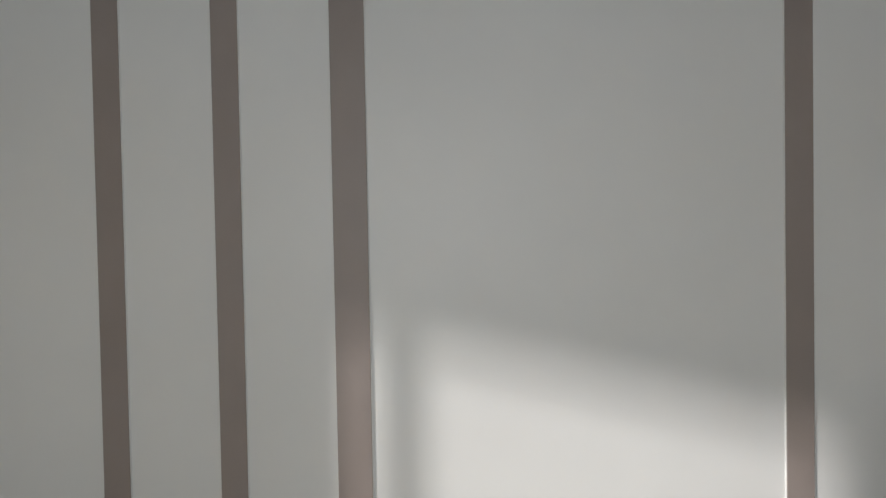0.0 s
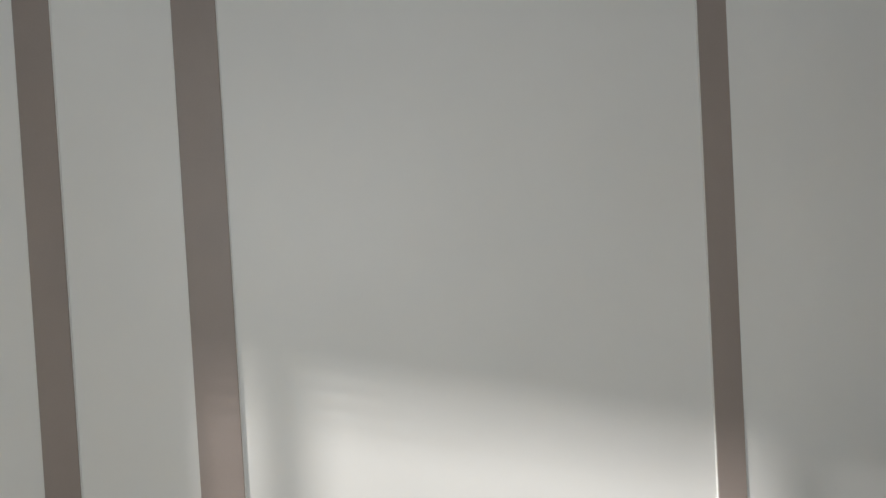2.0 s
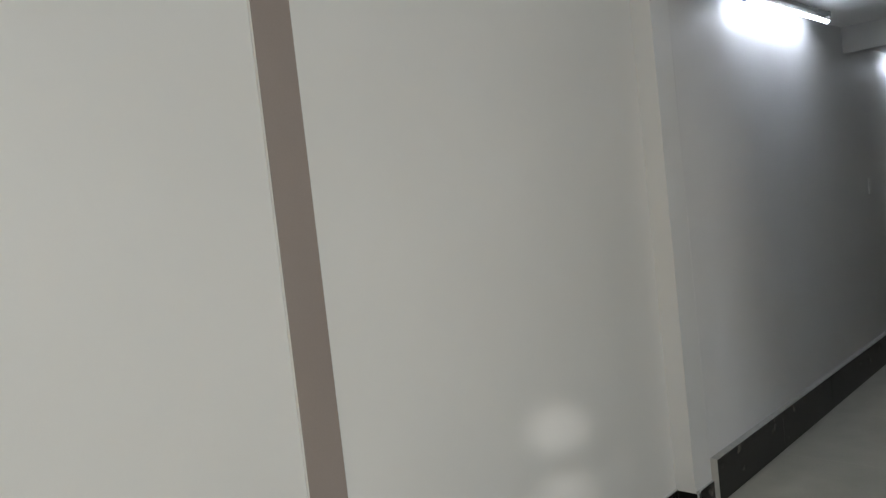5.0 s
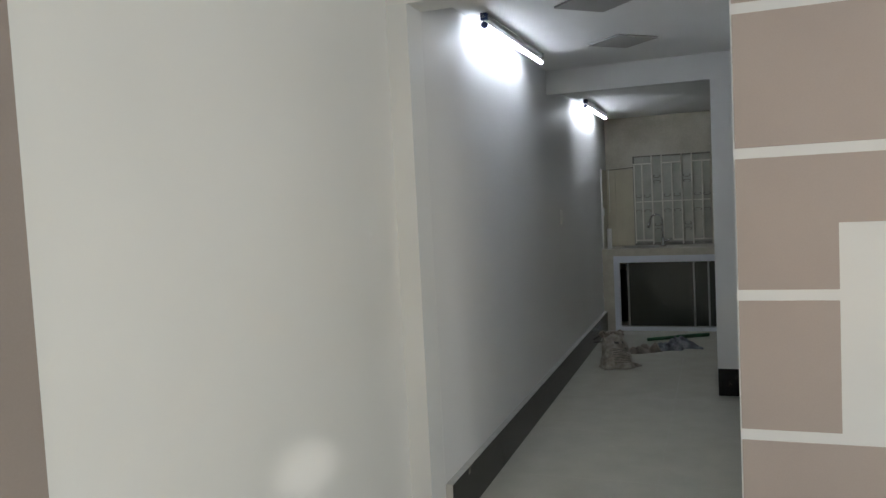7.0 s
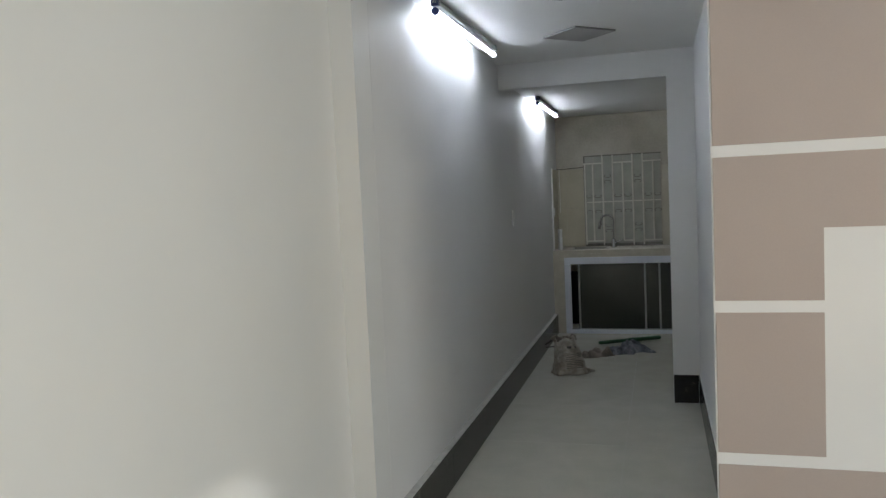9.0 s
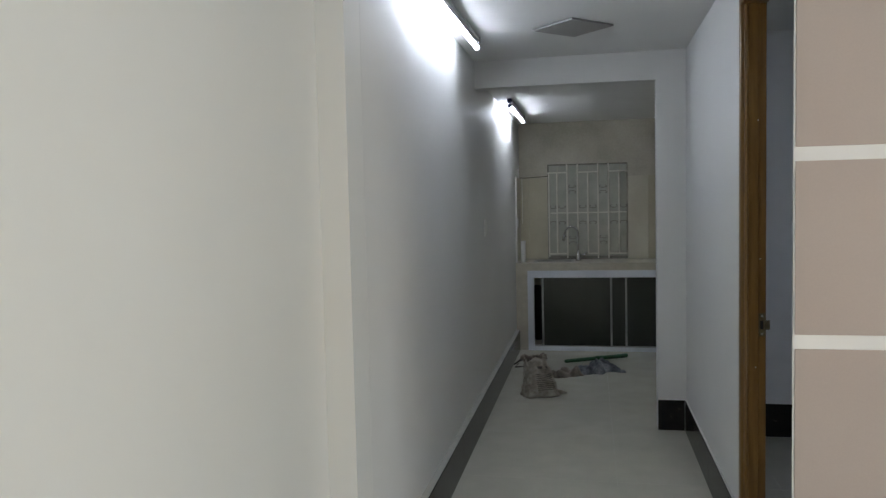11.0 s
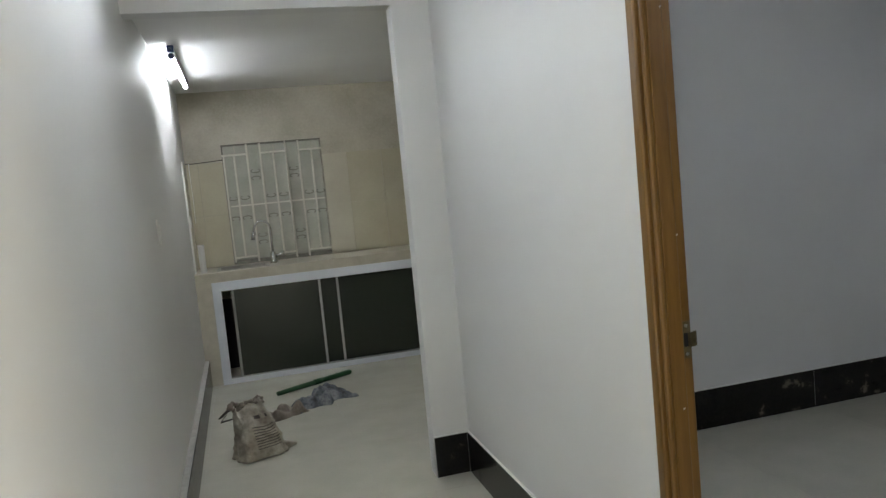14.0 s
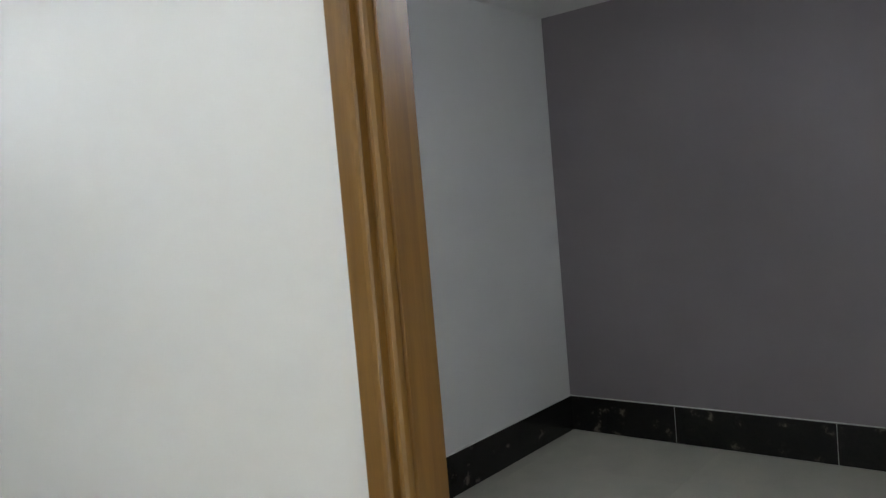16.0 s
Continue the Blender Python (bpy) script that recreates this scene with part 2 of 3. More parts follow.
setting("wall_passage_right", box(XR, XR + 0.08, 0.885, YB + 0.002, -0.1, 2.75), PAINT_COOL, "white painted passage wall beside a wooden doorframe", "wall")
setting("wall_over_door", box(XR, XR + 0.08, 0.038, 0.885, 2.24, 2.75), PAINT_COOL, "white painted wall above the wooden doorframe", "wall")
setting("column", box(1.134, XR + 0.08, YB, YB + THICK, -0.1, 2.204), PAINT_COOL, "white painted square column under a beam", "column")
setting("beam", box(-0.02, XR + 0.08, YB - 0.004, YB + THICK, 2.204, 2.75), PAINT_COOL, "white painted ceiling beam across the passage", "beam")
setting("wall_kitchen_right", box(2.2, 2.35, YB + THICK, YK, -0.1, 2.75), STAINED, "plain plastered kitchen wall", "wall")
setting("wall_kitchen_front", box(XR + 0.08, 2.35, YB + 0.092, YB + THICK, -0.1, 2.75), STAINED, "plain plastered kitchen wall", "wall")
setting("wall_bedroom_back", box(XR + 0.08, ROOM_X + 0.15, ROOM_Y, YB + 0.092, -0.1, 2.75), PAINT_COOL, "white painted bedroom wall above black skirting", "wall")
setting("wall_bedroom_right", box(ROOM_X, ROOM_X + 0.15, -0.10, ROOM_Y, -0.1, 2.75), MAUVE, "dark mauve painted bedroom wall above black skirting", "wall")
setting("ceiling_passage", box(-0.29, XR + 0.08, 0.165, YB, CEIL, CEIL + 0.1), PLASTER, "flat white passage ceiling", "ceiling")
setting("ceiling_kitchen", box(-0.29, 2.35, YB + THICK, YK + 0.1, KCEIL, KCEIL + 0.1), PLASTER, "flat white kitchen ceiling", "ceiling")
setting("ceiling_bedroom", box(XR + 0.05, ROOM_X + 0.1, -0.2, ROOM_Y + 0.05, 2.44, 2.54), PLASTER, "flat white bedroom ceiling", "ceiling")
setting("ceiling_front_room", box(-0.3, 5.1, -9.2, 0.0, 3.0, 3.1), PLASTER, "flat white front room ceiling", "ceiling")
# Unseen wall; its window opening is assumed, to go with the fill lamp.
bm = holed(-9.2, -0.1, 4.9, 5.1, -0.1, 3.1, [(-4.7, -2.3, 1.0, 2.3)])
bmesh.ops.transform(bm, matrix=Matrix(((0, 1, 0, 0), (1, 0, 0, 0), (0, 0, 1, 0), (0, 0, 0, 1))), verts=bm.verts)
bmesh.ops.reverse_faces(bm, faces=bm.faces)
setting("wall_front_right", bm, PAINT, "unseen cream front room wall with an assumed window opening", "wall")

# Unseen wall; its doorway, slot and vents are cut to shape the sun patches.
setting("wall_front", holed(-0.3, 5.1, -9.06, -9.0, -0.1, 3.1, [(2.77, 2.885, 0.0, 2.46), (2.95, 3.96, 0.0, 2.46), (4.365, 4.485, 2.59, 2.67), (4.365, 4.485, 2.335, 2.40), (4.10, 4.24, 2.27, 2.31)]), PAINT, "unseen front wall with openings cut to shape the sunlight", "wall")
# Unseen slats, added and thinned downwards to soften the sun patch's upper edge.
louvre = tagged(thing("door_louvre", (3.4, -9.03, 2.4), "unseen slats added to soften the sun patch's top edge", "louvre"), kind="structure")
for z, tall in ((2.425, 0.052), (2.365, 0.044), (2.305, 0.034), (2.245, 0.024), (2.185, 0.013)):
    part("slat", placed(box(2.77, 3.96, -9.035, -9.025, z, z + tall, 0.001), louvre.location), PAINT, louvre)
setting("ground", box(-60, 60, -120, -9.3, -0.2, -0.05), GROUT, "pale concrete ground outside the front door", "ground")

# kitchen back wall with the window opening
WX0, WX1, WZ0, WZ1 = 0.287, 1.097, 0.868, 1.853
setting("wall_kitchen_back", holed(-0.29, 2.35, YK, YK + 0.12, -0.1, 2.75, [(WX0, WX1, WZ0, WZ1)]), STAINED, "stained grey plaster wall above kitchen tiles", "wall")
setting("wall_behind_window", box(-0.29, 2.35, YK + 0.12, YK + 0.2, -0.1, 2.75), STAINED, "plain wall that closes the kitchen window recess", "wall")

# stripes stand a little proud of the wall
for y0, y1, bead in ((-4.860, -4.745, 1), (-4.351, -4.236, 1), (-3.845, -3.696, 1), (-1.915, -1.795, -1)):
    band = setting("wall_stripe", box(XL - 0.004, XL + 0.009, y0, y1, 0.0, 2.995, 0.002), STRIPE, "taupe painted vertical stripe on a cream wall", "trim")
    if bead > 0:
        part("painted_edge", box(XL - 0.003, XL + 0.0075, y1 - 0.0005, y1 + 0.004, 0.0, 2.994, 0.002), PAINT, band, "cream painted edge of the stripe")
    else:
        part("painted_edge", box(XL - 0.003, XL + 0.0075, y0 - 0.004, y0 + 0.0005, 0.0, 2.994, 0.002), PAINT, band, "cream painted edge of the stripe")


def skirting(name, runs, label):
    """Black tiles on the foot of a wall, each run as x0, y0, x1, y1, normal x, normal y, height, tile length, depth."""
    base = None
    for x0, y0, x1, y1, nx, ny, high, step, deep in runs:
        along = Vector((x1 - x0, y1 - y0, 0))
        length = along.length
        along.normalize()
        k = max(1, math.ceil(length / step - 1e-6))
        bed = bmesh.new()
        a, b = Vector((x0, y0, 0)), Vector((x1, y1, 0))
        n = Vector((nx, ny, 0))
        add_prism(bed, [(p.x, p.y) for p in (a - n * 0.025, b - n * 0.025, b + n * (deep - 0.003), a + n * (deep - 0.003))], 0.0, high + 0.004)
        bmesh.ops.recalc_face_normals(bed, faces=bed.faces)
        bed_ob = part(name, bed, GROUT if deep > 0.02 else PLASTIC)
        tagged(bed_ob, label, "skirting", kind="structure")
        for i in range(k):
            s0, s1 = i * step + 0.0016, min((i + 1) * step, length) - 0.0016
            t = bmesh.new()
            p, q = a + along * s0, a + along * s1
            add_prism(t, [(v.x, v.y) for v in (p + n * (deep - 0.0028), q + n * (deep - 0.0028), q + n * deep, p + n * deep)], 0.002, high)
            bmesh.ops.recalc_face_normals(t, faces=t.faces)
            part("tile", t, BLACK_TILE, bed_ob)


BH = 0.195
skirting("baseboard", [(0.004, 0.166, -0.006, YC, 1, 0, 0.20, 0.8, 0.032)], "black glossy tile skirting with a pale top edge")
skirting("baseboard", [(XL, -9.0, XL, 0.0, 1, 0, 0.10, 0.8, 0.012), (XL + 0.012, 0.004, 0.012, 0.004, 0, -1, 0.10, 0.8, 0.012), (0.0, 0.004, 0.0, 0.164, 1, 0, 0.10, 0.8, 0.012)], "black glossy tile skirting under the striped wall")
skirting("baseboard", [(1.134, YB, XR - 0.012, YB, 0, -1, BH, 0.8, 0.012), (XR, 0.89, XR, YB, -1, 0, BH, 0.8, 0.012)], "black glossy tile skirting round the column")
skirting("baseboard", [(XR + 0.08, ROOM_Y, 1.63, ROOM_Y, 0, -1, 0.205, 0.8, 0.012), (1.63, ROOM_Y, ROOM_X - 0.012, ROOM_Y, 0, -1, 0.205, 0.8, 0.012), (ROOM_X, -0.10, ROOM_X, 0.343, -1, 0, 0.205, 0.8, 0.012), (ROOM_X, 0.343, ROOM_X, ROOM_Y, -1, 0, 0.205, 0.8, 0.012)], "black marbled tile skirting in the bedroom")

# doorframe of the bedroom
frame_ob = tagged(thing("doorframe", (XR, 0.47, 0), "varnished brown wooden doorframe without its leaf", "doorframe"), kind="structure")


def jamb_plan(y, way):
    """Moulded jamb with a lip on the passage side and a rebate for the leaf; way is +1 for the near one, -1 for the far one."""
    x0 = XR - 0.012
    pts = [(x0 + 0.002, -0.006), (x0, -0.003), (x0, 0.022), (x0 + 0.002, 0.027), (x0 + 0.005, 0.029), (x0 + 0.013, 0.030), (x0 + 0.013, 0.0325), (x0 + 0.0115, 0.036), (x0 + 0.0125, 0.040), (x0 + 0.016, 0.0430), (x0 + 0.022, 0.0445),
           (x0 + 0.0235, 0.0430), (x0 + 0.0250, 0.0430), (x0 + 0.0265, 0.0470), (x0 + 0.062, 0.047), (x0 + 0.064, 0.045), (x0 + 0.064, 0.034), (x0 + 0.091, 0.034), (x0 + 0.093, 0.032), (x0 + 0.093, -0.002), (x0 + 0.014, -0.002), (x0 + 0.014, -0.006)]
    return [(x, y + way * d) for x, d in (pts if way > 0 else pts[::-1])]


for nm, y, way in (("jamb", 0.887, -1), ("jamb", 0.040, 1)):
    bm = prism(jamb_plan(y, way), 0.0, 2.24)
    bmesh.ops.recalc_face_normals(bm, faces=bm.faces)
    part(nm, placed(bm, frame_ob.location), WOOD, frame_ob)
part("head", placed(box(XR - 0.012, XR + 0.086, 0.040, 0.887, 2.192, 2.24, 0.003), frame_ob.location), WOOD, frame_ob)

at = frame_ob.location
keep = part("strike_plate", placed(holed(1.364, 1.388, 0.8505, 0.8525, 0.920, 1.010, [(1.369, 1.381, 0.948, 0.982)]), at), BRASS, frame_ob, "dull brass strike plate")
# Black fill that paints the shade of the latch hole.
part("latch_hole", placed(box(1.3692, 1.3808, 0.8515, 0.8528, 0.9482, 0.9818), at), DARK, keep)
bm = bmesh.new()
for k in range(4):
    add_box(bm, 1.385 + 0.005 * k, 1.3905 + 0.005 * k, 0.847 + 0.0012 * k * k * 0.5, 0.850 + 0.0012 * k * k * 0.5, 0.947, 0.983)
part("lip", placed(bm, at), BRASS, keep)
for z in (0.930, 1.000):
    part("screw", placed(tube([(1.376, 0.8508, z), (1.376, 0.8492, z)], [0.005, 0.003], 10), at), STEEL, keep, "bright screw head")

for x, z in ((1.349, 0.80), (1.368, 1.22), (1.356, 1.75)):
    part("paint_speck", placed(tube([(x, 0.8405 if x < 1.362 else 0.8535, z), (x + 0.004, 0.8395 if x < 1.362 else 0.8525, z + 0.003)], [0.0022, 0.0012], 7), at), PLASTIC, frame_ob, "white speck of paint")

# ---- painted blocks on the front wall ----
blocks = bpy.data.objects["wall_blocks"]
EDGE, CUT, MID, FAR = 1.223, 1.521, 1.804, 3.0
for z0, z1, x1 in ((0.15, 0.615, FAR), (0.652, 1.080, CUT), (1.578, 2.007, MID), (2.042, 2.47, MID)):
    part("painted_block", box(EDGE, x1, -0.2435, -0.239, z0, z1, 0.001), TAUPE, blocks)
bm = bmesh.new()
shape = [(EDGE, 1.116), (CUT, 1.116), (CUT, 1.327), (MID, 1.327), (MID, 1.543), (EDGE, 1.543)]
front = [bm.verts.new((x, -0.2435, z)) for x, z in shape]
back = [bm.verts.new((x, -0.239, z)) for x, z in shape]
bm.faces.new(front)
for k in range(6):
    bm.faces.new((front[k], back[k], back[(k + 1) % 6], front[(k + 1) % 6]))
bmesh.ops.recalc_face_normals(bm, faces=bm.faces)
part("painted_block", bm, TAUPE, blocks)

# ---- tube lamps ----
def tube_lamp(at, drop, label, turn=0.0, glow=TUBE):
    """A lit tube on a slim batten that runs along y from its origin, hung drop metres under the ceiling."""
    ob = thing("tube_lamp", at, label, "lamp", "tube lamps on the walls")
    ob.rotation_euler = (0, 0, turn)
    part("batten", box(-0.013, 0.013, 0.0, 1.21, -0.028, -0.004, 0.003), ALU_GREY, ob, "slim grey metal batten")
    part("glass_tube", tube([(0, 0.028, -0.058), (0, 0.034, -0.058), (0, 1.176, -0.058), (0, 1.182, -0.058)], [0.008, 0.012, 0.012, 0.008], 14), glow, ob, "glowing white lamp tube")
    for y, w in ((0.0, 0.026), (1.184, 0.026)):
        near = y < 0.5
        h = part("lamp_holder", box(-0.018, 0.018, y, y + w, -0.036, 0.0, 0.003), BLUE_CAP if near else ALU_GREY, ob, "navy plastic lamp holder" if near else "")
        part("socket", tube([(0, y + 0.002, -0.058), (0, y + w - 0.001, -0.058)], 0.0165, 14), BLUE_CAP if near else ALU_GREY, h)
    # Tube back, added and turned off-centre to cut the glow on the ceiling.
    bm = bmesh.new()
    arc = [math.radians(14 + 133 * k / 9) for k in range(10)]
    add_prism(bm, [(0.0145 * math.cos(u), 0.0145 * math.sin(u)) for u in arc] + [(0.0128 * math.cos(u), 0.0128 * math.sin(u)) for u in arc[::-1]], 0.03, 1.18)
    bmesh.ops.transform(bm, matrix=Matrix(((1, 0, 0, 0), (0, 0, 1, 0), (0, 1, 0, -0.058), (0, 0, 0, 1))), verts=bm.verts)
    bmesh.ops.recalc_face_normals(bm, faces=bm.faces)
    part("tube_back", bm, ALU, ob, "white metal back of the lamp tube, shaped to shield the ceiling")
    if drop > 0.004:
        for y in (0.10, 1.10):
            part("hanger", box(-0.008, 0.008, y - 0.01, y + 0.01, -0.006, drop), ALU_GREY, ob)
    return ob


tube_lamp((0.105, 0.745, 2.376), 0.004, "lit tube lamp under the passage ceiling", radians(-0.9))
tube_lamp((0.112, 3.72, 2.281), KCEIL - 2.281, "lit tube lamp under the kitchen ceiling", 0.0, TUBE_KITCHEN)
# The bedroom lamp is unseen, added as the assumed source of that room's light.
tube_lamp((3.5, -0.07, 2.20), 0.0, "unseen tube lamp added to light the bedroom", radians(90), TUBE_BED)

# ---- ceiling panels, unlit ----
for y in (0.835, 1.865):
    lampo = thing("ceiling_panel_light", (0.647, y, CEIL), "unlit square panel light with grey face and white rim", "ceiling light", "panel lights along the passage")
    lampo.rotation_euler = (0, 0, radians(45))
    part("rim", holed(-0.157, 0.157, -0.0, 0.012, -0.157, 0.157, [(-0.147, 0.147, -0.147, 0.147)]), PLASTIC, lampo, "white rim")
    rim = lampo.children[0]
    rim.rotation_euler = (radians(90), 0, 0)
    part("diffuser", box(-0.1468, 0.1468, -0.1468, 0.1468, -0.010, 0.0), PANEL_GREY, lampo, "grey unlit diffuser")

# ---- switch on the passage wall ----
sw = thing("light_switch", (-0.003, 3.03, 1.287), "white plastic wall switch plate", "switch")
part("plate", box(0.0, 0.009, -0.036, 0.036, -0.058, 0.058, 0.003), PLASTIC, sw)
for z in (-0.018, 0.018):
    part("rocker", box(0.008, 0.013, -0.011, 0.011, z - 0.014, z + 0.014, 0.002), PLASTIC, sw)

# ---- kitchen tiling ----
back = bpy.data.objects["wall_kitchen_back"]
for xs in ((-0.002, 0.095, WX0), (WX1, 1.30, 1.60, 1.90, 2.20)):
    for x0, x1 in zip(xs, xs[1:]):
        for z0, z1 in ((0.870, 1.29), (1.29, 1.716)):
            part("tile", box(x0 + 0.0015, x1 - 0.0015, YK - 0.009, YK + 0.001, z0 + 0.0015, z1 - 0.0015, 0.001), WALL_TILE_PALE if x0 == WX1 else WALL_TILE, back)
side = bpy.data.objects["wall_passage_left"]
for y0, y1 in ((5.27, 5.47), (5.47, 5.678)):
    for z0, z1 in ((0.870, 1.29), (1.29, 1.716)):
        part("tile", box(XW - 0.001, XW + 0.009, y0 + 0.0015, y1 - 0.0015, z0 + 0.0015, z1 - 0.0015, 0.001), WALL_TILE, side)
setting("tile_trim", box(XW - 0.0005, XW + 0.014, 5.252, 5.268, 0.870, 1.718, 0.002), PLASTIC, "white plastic trim at the edge of kitchen tiles", "trim")

socket = thing("wall_socket", (XW + 0.009, 5.33, 1.265), "small white plastic socket on the kitchen side tiles", "socket")
part("plate", box(0.0, 0.008, -0.030, 0.030, -0.045, 0.045, 0.002), PLASTIC, socket)
part("insert", box(0.007, 0.011, -0.016, 0.016, -0.026, 0.026, 0.002), PLASTIC, socket)

# ---- kitchen window ----
winob = thing("window_1", ((WX0 + WX1) / 2, YK, WZ0), "small kitchen window behind cream painted iron bars", "window")
winob["kind"] = "structure"
at = winob.location
edges = [WX0 + 0.008, 0.391, 0.495, 0.602, 0.706, 0.809, 0.915, 1.020, WX1 - 0.003]
for x0, x1 in zip(edges, edges[1:]):
    part("pane", placed(box(x0 + 0.0035, x1 - 0.0035, YK + 0.034, YK + 0.040, WZ0 + 0.03, WZ1 - 0.004), at), PANE, winob, "obscured grey glass pane")
# Rails coloured dark: top and left ones stand in for the recess's shade.
for x0, x1, z0, z1 in ((WX0, WX1, WZ0, WZ0 + 0.03), (WX0, WX1, WZ1 - 0.012, WZ1), (WX0, WX0 + 0.010, WZ0 + 0.03, WZ1 - 0.012)):
    part("window_rail", placed(box(x0, x1, YK + 0.006, YK + 0.060, z0, z1, 0.002), at), IRON_GREY, winob)

grille = thing("window_grille", ((WX0 + WX1) / 2, YK, WZ0), "cream painted iron window grille with small scrolls", "grille")
at = grille.location
GY = YK + 0.002
LOW, HIGH, MID = WZ0 + 0.055, 1.766, 1.348
bars = [(0.300, HIGH - 0.005, WZ0 + 0.02), (0.383, HIGH, LOW), (0.487, WZ1 - 0.004, WZ0 + 0.006), (0.594, WZ1 - 0.004, WZ0 + 0.006), (0.698, HIGH, LOW), (0.801, WZ1 - 0.004, WZ0 + 0.006), (0.907, WZ1 - 0.004, WZ0 + 0.006), (1.012, HIGH, LOW)]
for x, top, low in bars:
    part("upright_bar", placed(box(x - 0.0075, x + 0.0075, GY, GY + 0.014, low, top, 0.002), at), BAR_PAINT, grille)
for x0, x1, z in ((WX0, 0.480, HIGH), (0.601, 0.794, HIGH), (0.914, WX1, HIGH), (WX0 + 0.01, 0.480, LOW), (0.698, 0.794, LOW), (0.914, WX1, LOW)):
    part("cross_bar", placed(box(x0, x1, GY + 0.001, GY + 0.013, z - 0.008, z + 0.008, 0.002), at), BAR_PAINT, grille)
cuts = [WX0 + 0.02, 0.383, 0.487, 0.594, 0.698, 0.801, 0.907, 1.012, WX1]
for x0, x1 in zip(cuts, cuts[1:]):
    part("cross_bar", placed(box(x0 + 0.008, x1 - 0.008, GY + 0.002, GY + 0.012, MID - 0.006, MID + 0.006, 0.001), at), BAR_PAINT, grille)


def curl(x, z, width, high, up):
    """An iron curl between two bars: an arch whose ends roll inwards."""
    pts = []
    for k in range(19):
        a = math.radians(-50 + 280 * k / 18)
        r = 1 - 0.25 * abs(k - 9) / 9
        pts.append((x + width * r * math.cos(a), GY + 0.007, z + up * high * r * math.sin(a)))
    return tube(pts, 0.0036, 6)


for x, z in ((0.540, 1.593), (0.854, 1.588), (0.540, 1.063), (0.854, 1.068), (0.342, MID - 0.02), (0.434, MID - 0.02), (0.646, MID - 0.02), (0.750, MID - 0.02), (0.960, MID - 0.02), (1.056, MID - 0.02)):
    gap = 0.032 if abs(z - MID) > 0.1 else 0.085
    for up in (1, -1):
        part("curl", placed(curl(x, z + up * gap, 0.043, 0.017, -up), at), IRON_GREY, grille)

wire = thing("wall_cable", (XW, YK, 1.723), "thin dark cable along the top of kitchen tiles", "cable")
part("cord", tube([(0.004, -0.012, 0.0), (0.06, -0.008, -0.004), (0.14, -0.006, 0.001), (0.22, -0.006, 0.004), (0.30, -0.004, 0.010)], 0.0035, 7), INK, wire)
part("cord_drop", tube([(0.03, -0.012, 0.0), (0.03, -0.014, -0.10), (0.034, -0.014, -0.30), (0.03, -0.014, -0.48)], 0.003, 7), PLASTIC, wire, "pale hanging cord")

# ---- kitchen counter ----
cab = thing("kitchen_counter", (0, YC, 0), "beige masonry kitchen counter with white framed dark sliding doors", "counter")
at = cab.location
part("worktop", placed(holed(XW, 2.2, -0.866, -0.831, YC - 0.008, YK - 0.010, [(0.175, 0.535, 5.285, 5.60)]), (0, 0, 0)), STONE, cab, "beige stone worktop with a sink cut-out")
top = cab.children[0]
top.rotation_euler = (radians(-90), 0, 0)
top.location = (0, -YC, 0)
part("end_wall", placed(box(XW, 0.106, YC, YK - 0.012, 0.0, 0.830), at), STONE, cab)
# Black sheet that paints the cabinet's inside as dark as its shade.
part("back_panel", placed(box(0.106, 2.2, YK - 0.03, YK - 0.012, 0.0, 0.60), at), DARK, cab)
part("cabinet_floor", placed(box(0.106, 2.2, YC + 0.03, YK - 0.03, 0.006, 0.02), at), STONE, cab)
for nm, x0, x1, z0, z1 in (("top_rail", 0.106, 2.2, 0.722, 0.792), ("bottom_rail", 0.106, 2.2, 0.0, 0.042), ("left_post", 0.106, 0.170, 0.042, 0.722)):
    part(nm, placed(box(x0, x1, YC - 0.004, YC + 0.036, z0, z1, 0.002), at), ALU, cab, "white aluminium frame")
part("apron", placed(box(0.106, 2.2, YC + 0.001, YC + 0.034, 0.792, 0.830), at), STONE, cab)
for x0, x1, y, bars_at in ((0.238, 0.934, YC + 0.006, (0.238, 0.898)), (0.918, 2.16, YC + 0.020, (1.040, 2.13))):
    d = part("sliding_door", placed(box(x0, x1, y + 0.004, y + 0.008, 0.042, 0.722), at), SMOKED, cab, "smoked dark glass sliding door")
    for a in bars_at:
        part("stile", placed(box(a + 0.005, a + 0.024, y - 0.002, y + 0.010, 0.042, 0.722, 0.002), at), ALU_GREY, d)
part("door_track", placed(box(0.170, 2.2, YC - 0.001, YC + 0.034, 0.042, 0.050), at), ALU_GREY, cab)

sink = thing("kitchen_sink", (0.355, 5.44, 0.866), "brushed steel sink set into the worktop", "sink")
bm = bmesh.new()
rim_o = [(-0.20, -0.165), (0.20, -0.165), (0.20, 0.17), (-0.20, 0.17)]
rim_i = [(-0.175, -0.14), (0.175, -0.14), (0.175, 0.145), (-0.175, 0.145)]
loops = [[bm.verts.new((x, y, z)) for x, y in pl] for pl, z in ((rim_o, 0.0005), (rim_o, 0.004), (rim_i, 0.004), (rim_i, -0.15))]
for a, b in zip(loops, loops[1:]):
    for k in range(4):
        bm.faces.new((a[k], a[(k + 1) % 4], b[(k + 1) % 4], b[k]))
bm.faces.new(loops[-1])
part("basin", bm, STEEL, sink)
part("drain", tube([(0, 0, -0.149), (0, 0, -0.146)], [0.04, 0.035], 16), CHROME, sink)

tap = thing("kitchen_tap", (0.598, 5.50, 0.866), "chrome gooseneck kitchen tap with a lever", "tap")
